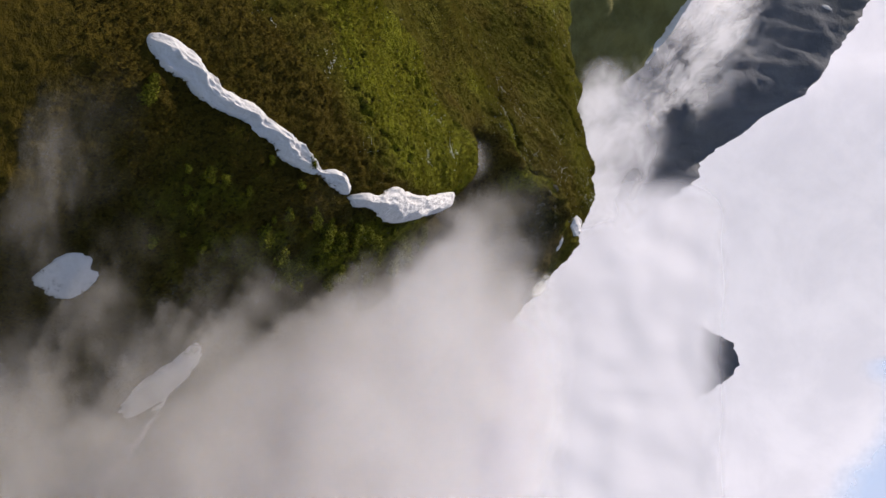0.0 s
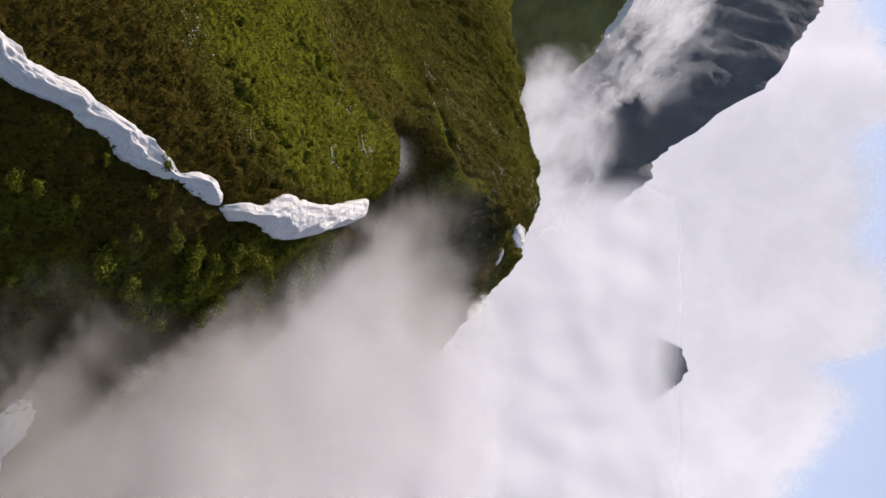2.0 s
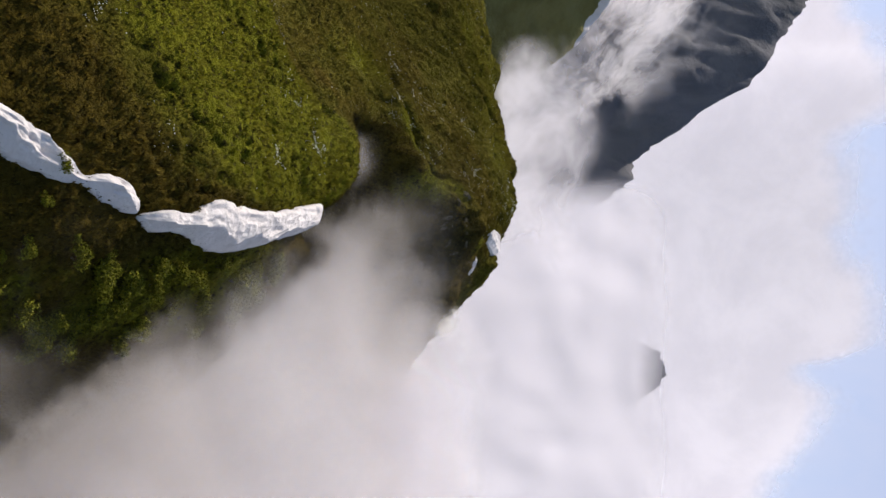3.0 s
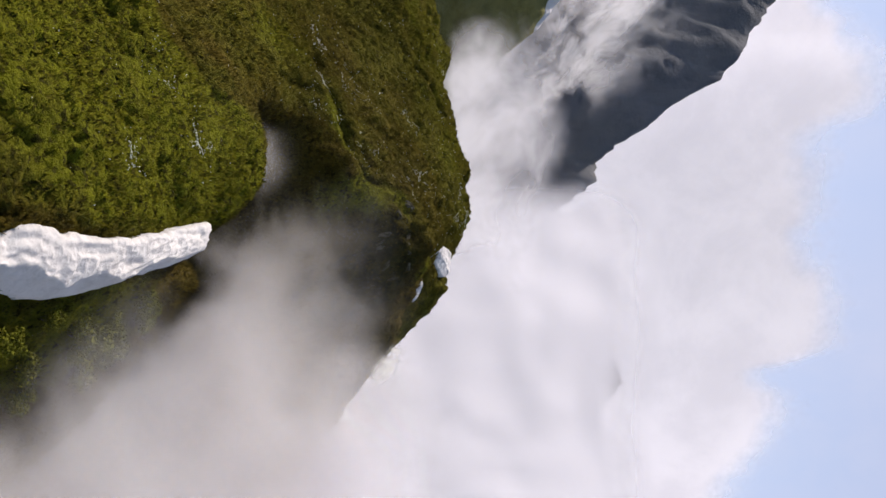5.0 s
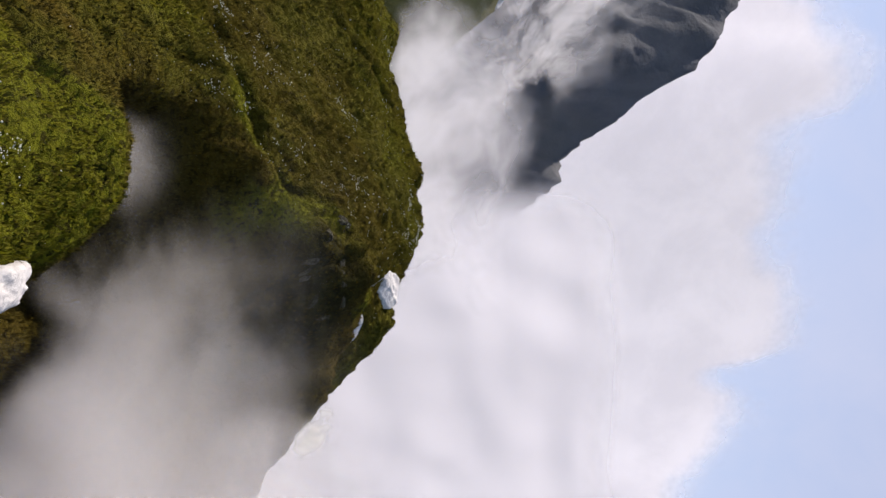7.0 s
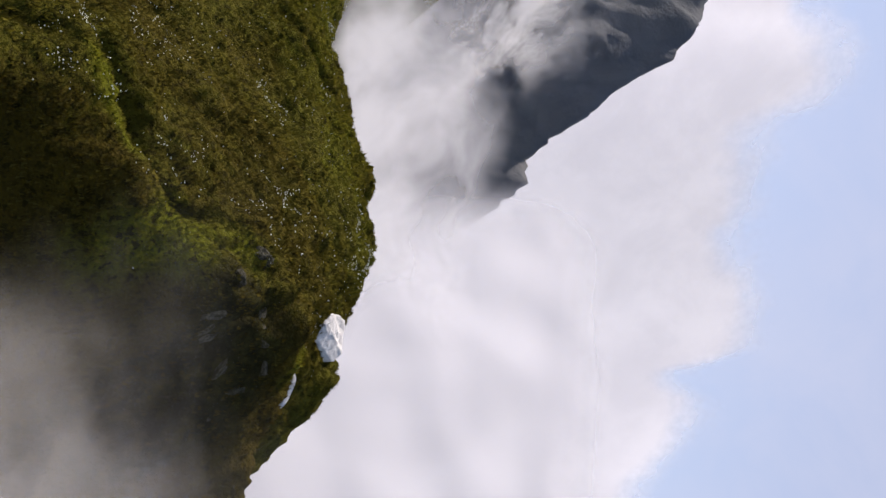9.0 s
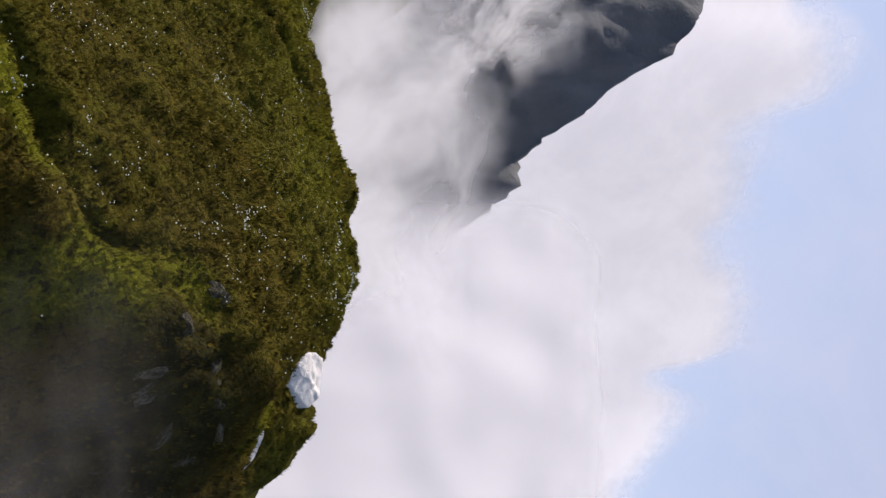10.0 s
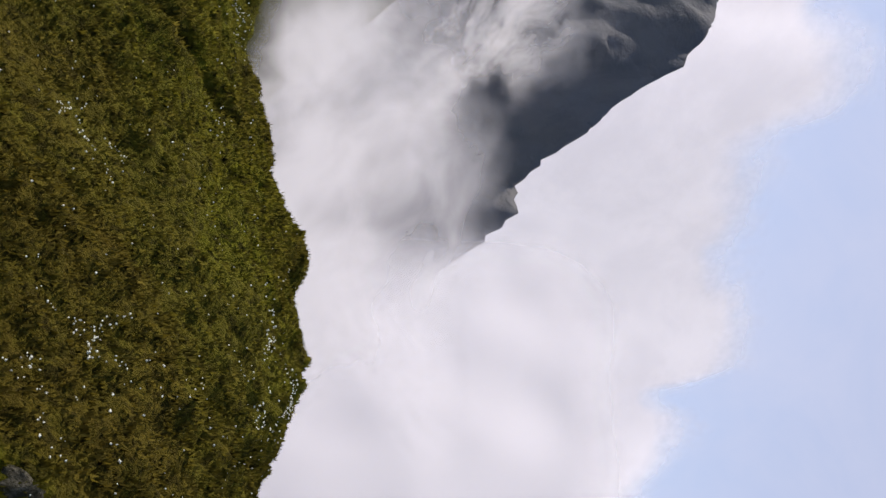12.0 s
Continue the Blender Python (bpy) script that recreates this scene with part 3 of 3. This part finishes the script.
def build_flowers():
    spots = [(-14.6, 95.7), (-20.7, 109), (-18.4, 117.6), (-25, 156.3), (-23.2, 155.2), (-10.7, 121.9), (-5.6, 112), (-19, 181.7), (-18.3, 181.4), (-18.6, 185.7), (-18.7, 187.7), (-16.4, 186.2), (-13.6, 181.6),
             (-14.6, 187.2), (-11.7, 189.9), (-18.3, 200.7), (-20.8, 192.7), (-20.6, 184.3), (-8.4, 190.9), (-8.4, 206.6), (-21.9, 192.7), (-25.6, 189.3), (-20, 189.4), (-24.7, 188), (-8, 211), (-11, 208),
             (-27, 225), (-12, 194), (-12, 150), (-10.5, 140), (-16.5, 147)]

    def weight(x, y):
        near = np.zeros_like(x)
        for sx, sy in spots:
            near = np.maximum(near, np.exp(-((x - sx) / 1.3) ** 2 - ((y - sy) / 1.7) ** 2))
        clumps = step(fractal(x, y, 0.7, 2, 0.6, 2), 0.0, 0.7)
        loose = 0.05 * step(y, 178, 188) + 0.010
        return np.clip(clumps * (0.95 * near + loose), 0, 1) * (rocky(x, y) < 0.12) * (hollow(x, y) < 0.2) * (peatiness(x, y) < 0.8)
    x, y, r = scatter(210000, 5, -48, 0, 92, 232, weight)
    size = r.uniform(0.020, 0.048, len(x)) * np.where(r.rand(len(x)) < 0.1, 1.25, 1.0)
    z = height(x, y) + 0.30
    verts = (np.stack([x, y, z], 1)[:, None] + OCTA[None] * size[:, None, None] * r.uniform(0.6, 1.3, (len(x), 6, 1))).reshape(-1, 3)
    faces = (OCTA_FACES[None] + 6 * np.arange(len(x))[:, None, None]).reshape(-1, 3)
    tagged(mesh_from("white_flowers", verts, faces, PETAL), "scattered clumps of small white flower heads in turf", "flowers", kind="stuff")


build_tussocks(95000, 3, (-52, 16, 88, 184), 4, 0.14, 0.34, 0.05, 0.10)
build_tussocks(120000, 4, (-44, 4, 176, 232), 4, 0.06, 0.20, 0.035, 0.075)
build_flowers()


# ---- shrubs ----
def build_shrub(x, y, size, seed, label="low yellow-green leafy shrub on the dark slope"):
    r = np.random.RandomState(seed)
    z = float(height(x, y))
    root = tagged(new("shrub"), label, "shrub", "shrubs on the flank")
    root.matrix_world = pose(x, y, z)
    bm = bmesh.new()
    for k in range(5):
        a = k * 1.26 + r.rand()
        top = Vector((math.cos(a) * size * 0.45, math.sin(a) * size * 0.45, size * r.uniform(0.5, 0.8)))
        side = Vector((-math.sin(a), math.cos(a), 0)) * size * 0.03
        out = Vector((math.cos(a), math.sin(a), 0)) * size * 0.03
        low = [bm.verts.new(v - Vector((0, 0, 0.2))) for v in (side, out - side * 0.5, -side)]
        tip = bm.verts.new(top)
        for i in range(3):
            bm.faces.new((low[i], low[(i + 1) % 3], tip))
    part("stems", bm, BARK, root)
    lobes = [(r.uniform(-0.6, 0.6) * size, r.uniform(-0.6, 0.6) * size, r.uniform(0.35, 0.8) * size, r.uniform(0.3, 0.55) * size) for _ in range(9)]
    verts = []
    for lx, ly, lz, lr in lobes:
        for _ in range(90):
            v = Vector(r.normal(size=3)).normalized()
            c = Vector((lx, ly, lz)) + v * lr * r.uniform(0.65, 1.05)
            t = Vector(r.normal(size=3)).normalized() * size * 0.10
            b = v.cross(t).normalized() * size * 0.05
            verts += [c - t, c - b, c + t, c + b]
    crown = mesh_from("crown", [tuple(v) for v in verts], np.arange(len(verts)).reshape(-1, 4), SHRUB_LEAF)
    crown.parent = root


for k, (sx, sy, size) in enumerate([(-13.0, 97.9, 0.85), (-14.4, 98.0, 0.5), (-6.4, 106.2, 0.6), (-5.9, 107.3, 0.55), (-7.0, 104.4, 0.35), (-3.5, 106.3, 0.55), (-0.8, 114.6, 0.9), (1.4, 119.5, 0.8),
                                    (2.6, 122, 0.7), (4.2, 127, 0.9), (0.6, 131, 0.7), (3.4, 134.5, 0.9), (1.8, 141, 0.8), (0.2, 147, 0.8), (2.8, 150, 0.9), (-1.5, 152.5, 0.7)]):
    build_shrub(sx, sy, size * 1.6, 20 + k)
band = np.random.RandomState(61)
for k in range(16):
    build_shrub(band.uniform(-8.5, 1.5), band.uniform(103, 119), band.uniform(0.45, 0.95), 140 + k)
for k in range(40):
    sy = band.uniform(119, 156)
    build_shrub(band.uniform(-2.4, 4.2), sy, band.uniform(0.7, 1.5), 60 + k, "leafy yellow-green shrub crowding the flank under the snow")


# ---- boulders on the crag ----
def boulder_mesh(seed):
    r = np.random.RandomState(seed)
    bm = bmesh.new()
    bmesh.ops.create_icosphere(bm, subdivisions=3, radius=1)
    cuts = [(Vector(r.normal(size=3)).normalized(), r.uniform(0.55, 0.85)) for _ in range(7)]
    for v in bm.verts:
        for n, d in cuts:
            over = v.co.dot(n) - d
            if over > 0:
                v.co -= n * over
        v.co *= 1 + 0.20 * noise.fractal(v.co * 1.6 + Vector((seed, 0, 0)), 0.8, 2.1, 4)
    me = bpy.data.meshes.new("boulder")
    for f in bm.faces:
        f.smooth = True
    bm.to_mesh(me)
    bm.free()
    me.materials.append(STONE)
    return me


BOULDERS = [boulder_mesh(s) for s in range(5)]


def build_outcrop(x, y, across, up, seed, label):
    """A slab of bare rock set into the slope, facing along its normal."""
    e = 0.8
    nrm = Vector((float(land(x - e, y) - land(x + e, y)), float(land(x, y - e) - land(x, y + e)), 2 * e)).normalized()
    nrm = (nrm + Vector((0, -0.6, 0))).normalized()
    ob = new("boulder", BOULDERS[seed % 5])
    turn = nrm.to_track_quat("Z", "Y").to_matrix().to_4x4()
    ob.matrix_world = Matrix.Translation(Vector((x, y, float(height(x, y)))) - nrm * 0.2) @ turn @ Matrix.Rotation(seed * 0.7, 4, "Z") @ Matrix.Diagonal((across * 1.15, up * 1.15, 0.36, 1))
    tagged(ob, label, "boulder", "boulders of the crag")


PALE, MOSSY = "pale weathered rock outcrop in the mossy crag", "grey lichen-covered ledge in the dark crag"
for k, (bx, by, across, up, label) in enumerate([(-8.0, 185.4, 0.45, 0.28, PALE), (-7.6, 185.9, 0.3, 0.2, PALE), (-6.2, 185.4, 0.8, 0.5, MOSSY), (-6.1, 185.3, 0.35, 0.22, PALE), (-5.9, 189.2, 0.55, 0.32, PALE), (-5.3, 189.4, 0.35, 0.2, PALE),
                                                 (-4.4, 189.3, 0.42, 0.30, PALE), (-4.9, 187.3, 1.0, 0.55, MOSSY), (-3.5, 189.0, 1.2, 0.4, MOSSY), (-3.0, 190.4, 0.9, 0.35, MOSSY), (-8.9, 189.5, 0.7, 0.45, MOSSY), (-1.9, 190.0, 0.9, 0.32, MOSSY),
                                                 (-5.4, 186.6, 0.6, 0.35, MOSSY), (-0.4, 190.2, 0.7, 0.3, MOSSY)]):
    build_outcrop(bx, by, across, up, k, label)


# ---- mist and cloud ----
def build_mist(name, y0, x0, x1, z0, z1, cover, material, label, swell=0.8, grain=2.0, fade=9.0, lean=0.4, twin=True):
    """A hanging veil of mist that swells to and fro; cover(x, z) says how dense it hangs. The thin kinds hang in pairs."""
    if twin and material in (VALLEY_MIST, VEIL):
        build_mist(name, y0 + 2.3, x0, x1, z0, z1, cover, material, label, swell, grain, fade, lean, False)
    xs, zs = np.arange(x0, x1 + grain, grain), np.arange(z0, z1 + grain, grain)
    x, z = (v.ravel() for v in np.meshgrid(xs, zs, indexing="ij"))
    y = y0 + swell * fractal(x + y0, z, swell * 9, 2, k=3) - lean * (z - (38 if y0 < 200 else z1 - 20))
    edge = np.minimum.reduce([x - x0, x1 - x, z1 - z, z - z0 + 30]) / (0.12 * min(x1 - x0, z1 - z0))
    under = np.maximum.reduce([height(x, y)] + [ridge_height(k, x, y) for k in RIDGES])
    c = np.clip(cover(x, z), 0, 1.3) * step(edge, 0.0, 1.0) * step(z - under, 0.0, fade)
    faces = grid_faces(len(xs), len(zs))
    faces = faces[c[faces].max(1) > 0.004]
    used, faces = np.unique(faces, return_inverse=True)
    ob = mesh_from(name, np.stack([x, y, z], 1)[used], faces.reshape(-1, 4), material, True, {"cover": c[used]})
    return tagged(ob, label, "mist", "valley mist", "stuff")


VALLEY_MIST = mist_material("valley_mist", 12.0, 1.25, colour=(0.715, 0.685, 0.69), thick=0.246, detail=3, curl=0.8, fine=0.1)
VEIL = mist_material("thin_veil", 8.0, 1.0, colour=(0.68, 0.64, 0.61), thick=0.246, detail=3, curl=0.9)
RIDGE_MIST = mist_material("ridge_mist", 22.0, 1.5, colour=(0.75, 0.735, 0.785), thick=0.95, detail=4, curl=0.8, fine=0.12)
LOW_MIST = mist_material("low_mist", 20.0, 0.4, colour=(0.74, 0.725, 0.785), thick=0.97, detail=2, curl=0.8, fine=0.1)
SPILL_MIST = mist_material("spill_mist", 16.0, 0.7, colour=(0.75, 0.735, 0.785), thick=0.246, detail=3, curl=0.6, fine=0.05)
WISP = mist_material("wisp", 11.0, 2.6, colour=(0.84, 0.815, 0.84), stretch=(2.4, 1, 1), thick=0.85, detail=7, curl=0.8, turn=radians(52), fine=0.2)
PUFF = mist_material("puff", 2.4, 1.1, colour=(0.84, 0.81, 0.74), thick=0.9, detail=8, curl=0.8)

for my, mx, top, near, dense in [(123, 9, 45, 6, 0.7), (136, -1, 50, 6, 0.85), (149, -1, 52, 5, 1.0), (185, 0, 60, 4, 1.0)]:
    build_mist("mist", my, -30, 120, -20, top + 8,
               lambda x, z, mx=mx, top=top, dense=dense: dense * (1.05 * step(x, mx - 10, mx + 14) + 0.25 * step(x, mx - 22, mx - 6)) * step(top + 6 - z, 0, 20), VALLEY_MIST,
               "translucent grey mist drifting up the shaded flank", fade=near)
build_mist("mist", 79, -30, 20, -4, 36, lambda x, z: 0.5 * np.exp(-((x + 5) / 11) ** 2 - ((z - 15) / 12) ** 2), VEIL, "faint smear of mist over the dark foot of the spur", 2, 1, 2)
build_mist("mist", 84, -6, 60, -16, 26, lambda x, z: 0.8 * step(x, 1, 16) * step(26 - z, 0, 16), VEIL, "thin beige mist low on the dark flank", 0.8, 1.5, 2)
build_mist("mist", 92, -20, 60, -16, 34, lambda x, z: 0.75 * step(x, -11, 10) * step(34 - z, 0, 24), VEIL, "thin warm mist over the lower snow patches", 0.8, 1.5, 2.5)
build_mist("mist", 104, -20, 70, -16, 40, lambda x, z: 0.75 * step(x, -17, 9) * step(39 - z, 0, 22), VEIL, "thin mist in front of the tapering snow", 0.8, 1.5, 2.5)
build_mist("mist", 111, -20, 40, -10, 46, lambda x, z: 0.95 * step(x, -16, 2) * step(44 - z, 0, 28), VEIL, "thin streaks of mist over the dark flank", 0.8, 1.5, 3)
build_mist("mist", 129.5, -14, 50, -10, 50, lambda x, z: 0.95 * step(x, -9, 5) * step(48 - z, 0, 22), VEIL, "torn streaks of mist among the shrubs", 0.8, 1.5, 2.5)
build_mist("mist", 142, -12, 40, 0, 54, lambda x, z: 0.9 * step(x, -6, 6) * step(52 - z, 0, 22), VEIL, "thin streaks of mist over the shrubs of the flank", 0.8, 1.5, 5)
build_mist("mist", 176, -20, 30, 20, 62, lambda x, z: 0.85 * step(x, -14, -3) * step(60 - z, 0, 15), VEIL, "dim haze hanging in front of the crag", 1, 1, 7)
for my in (166, 172, 179):
    build_mist("mist", my, -24, 120, -20, 64, lambda x, z: 1.0 * step(x, -12, 1) * step(55.5 - z, 0, 16), VALLEY_MIST,
               "translucent mist pooled in the hollow below the crag", 0.8, 1.5, 4)
build_mist("mist", 192, -4, 90, 10, 66, lambda x, z: 1.2 * step(x, 1, 11) * step(65 - 0.2 * x - z, -6, 12), VALLEY_MIST, "soft mist spilling over the shoulder of the ridge", 0.8, 1.5, 2)
for my in (187, 189, 191, 193):
    build_mist("mist", my, 4, 140, -10, 70, lambda x, z: 1.2 * step(x, 6, 15) * step(61 - 0.2 * x - z, -4, 12), SPILL_MIST, "white mist lying on the low end of the ridge", 0.8, 2, 2)
for my in (200, 202, 204, 206):
    build_mist("mist", my, 2, 140, -10, 72, lambda x, z: 1.2 * step(x, 9, 20) * step(66 - 0.1 * x - z, 0, 12), SPILL_MIST, "white mist closing over the low end of the ridge", 0.8, 2, 3)
build_mist("mist", 171, -20, -6, 38, 54, lambda x, z: 0.8 * np.exp(-((x + 12.5) / 3.0) ** 2 - ((z - 45.5) / 2.6) ** 2), VEIL, "small wisp of mist in the hollow behind the hump", 1, 0.5, 1.0)
build_mist("mist", 191, 2, 14, 46, 62, lambda x, z: 1.15 * np.exp(-((x - 6.8) / 1.7) ** 2 - ((z - 55.2 + 0.45 * (x - 6.8)) / 1.3) ** 2), PUFF, "pale puff of mist spilling over the ridge", 0.6, 0.3, 0.6, lean=0.1)
build_mist("mist", 250, -70, 60, -30, 100, lambda x, z: 1.05 * step(90 - z - 0.05 * (x + 20), 0, 30) * step(x, -50, -32) * step(12 - x, 0, 22), RIDGE_MIST, "dense white mist filling the dip behind the ridge", 5, 3, 12)
build_mist("mist", 298, -130, 60, -30, 130, lambda x, z: 1.1 * step(111 - 13 * step(x, -52, -22) + 8 * step(x, -15, 10) - z, 0, 60) * step(10 - x, 0, 24), RIDGE_MIST, "white mist lapping at the far mountain", 6, 4, 14)


def below_crest(x, z):
    """How far a point in front of the mountain hangs below its crest."""
    crest = sorted(RIDGES["mountain"][0])
    return 61 + 0.86 * (np.interp(x / 0.86, [c[0] for c in crest], [c[2] for c in crest]) - 61) - z


for my, dense in ((304, 0.8), (313, 0.55), (322, 0.7)):
    build_mist("mist", my, -140, 30, 30, 165, lambda x, z, dense=dense: dense * step(below_crest(x, z), 6, 52) * step(x, -120, -90), WISP, "torn wisps of cloud across the dark mountain face", 5, 3, 6)
build_mist("mist", 280, -26, 90, 20, 112, lambda x, z: 1.3 * step(97 - z, -6, 13) * step(x, -22, -4), LOW_MIST, "low white mist in front of the distant summit", 0.8, 2, 10)


def build_cloud_bank():
    """The cumulus behind the mountain: from four hundred metres off on the left to over a kilometre on the right."""
    az, el = np.linspace(-24, 60, 337), np.linspace(-14, 26, 100)
    a, e = (v.ravel() for v in np.meshgrid(az, el, indexing="ij"))
    far = 430 + 820 * step(a, -9, 14)
    far = far * (1.1 - 0.36 * np.tan(np.radians(e)))
    ra = np.radians(a)
    p = np.stack([far * np.sin(ra), far * np.cos(ra), 60 + far * np.tan(np.radians(e))], 1)
    rim = glide(a, [-60, -15, -10, -8, -6, -5, -3.4, -1.8, 0.2, 2, 3.2, 4.8, 5.5, 6.9, 8.2, 9.4, 10.3, 11.4, 15, 60],
                [14, 14.2, 15.2, 16.6, 16.7, 15.4, 15.2, 15.5, 15.7, 16.6, 17, 16.4, 14, 14.9, 14.8, 13.9, 13, 12.3, 11.4, 10])
    c = 0.5 + (rim - e) * np.where(e > rim, 0.16, 0.20)
    ob = mesh_from("backdrop_clouds", p, grid_faces(len(az), len(el)), cloud_bank_material(), True, {"cover": np.clip(c, -1, 2)})
    ob.data.attributes.new("angle", "FLOAT_VECTOR", "POINT").data.foreach_set("vector", np.stack([a, e, 0 * a], 1).astype(np.float32).ravel())
    tagged(ob, "bank of soft white cumulus cloud against pale blue sky", "clouds", kind="structure")


build_cloud_bank()


def build_high_haze():
    """A veil round a third of the horizon, over three kilometres off."""
    az, el = np.linspace(-60, 60, 61), np.linspace(-12, 40, 27)
    a, e = (np.radians(v.ravel()) for v in np.meshgrid(az, el, indexing="ij"))
    p = np.stack([3400 * np.sin(a), 3400 * np.cos(a), 60 + 3400 * np.tan(e)], 1)
    ob = mesh_from("backdrop_haze", p, grid_faces(len(az), len(el)), high_haze_material(), True)
    tagged(ob, "thin white haze over the pale blue sky", "haze", kind="structure")


build_high_haze()
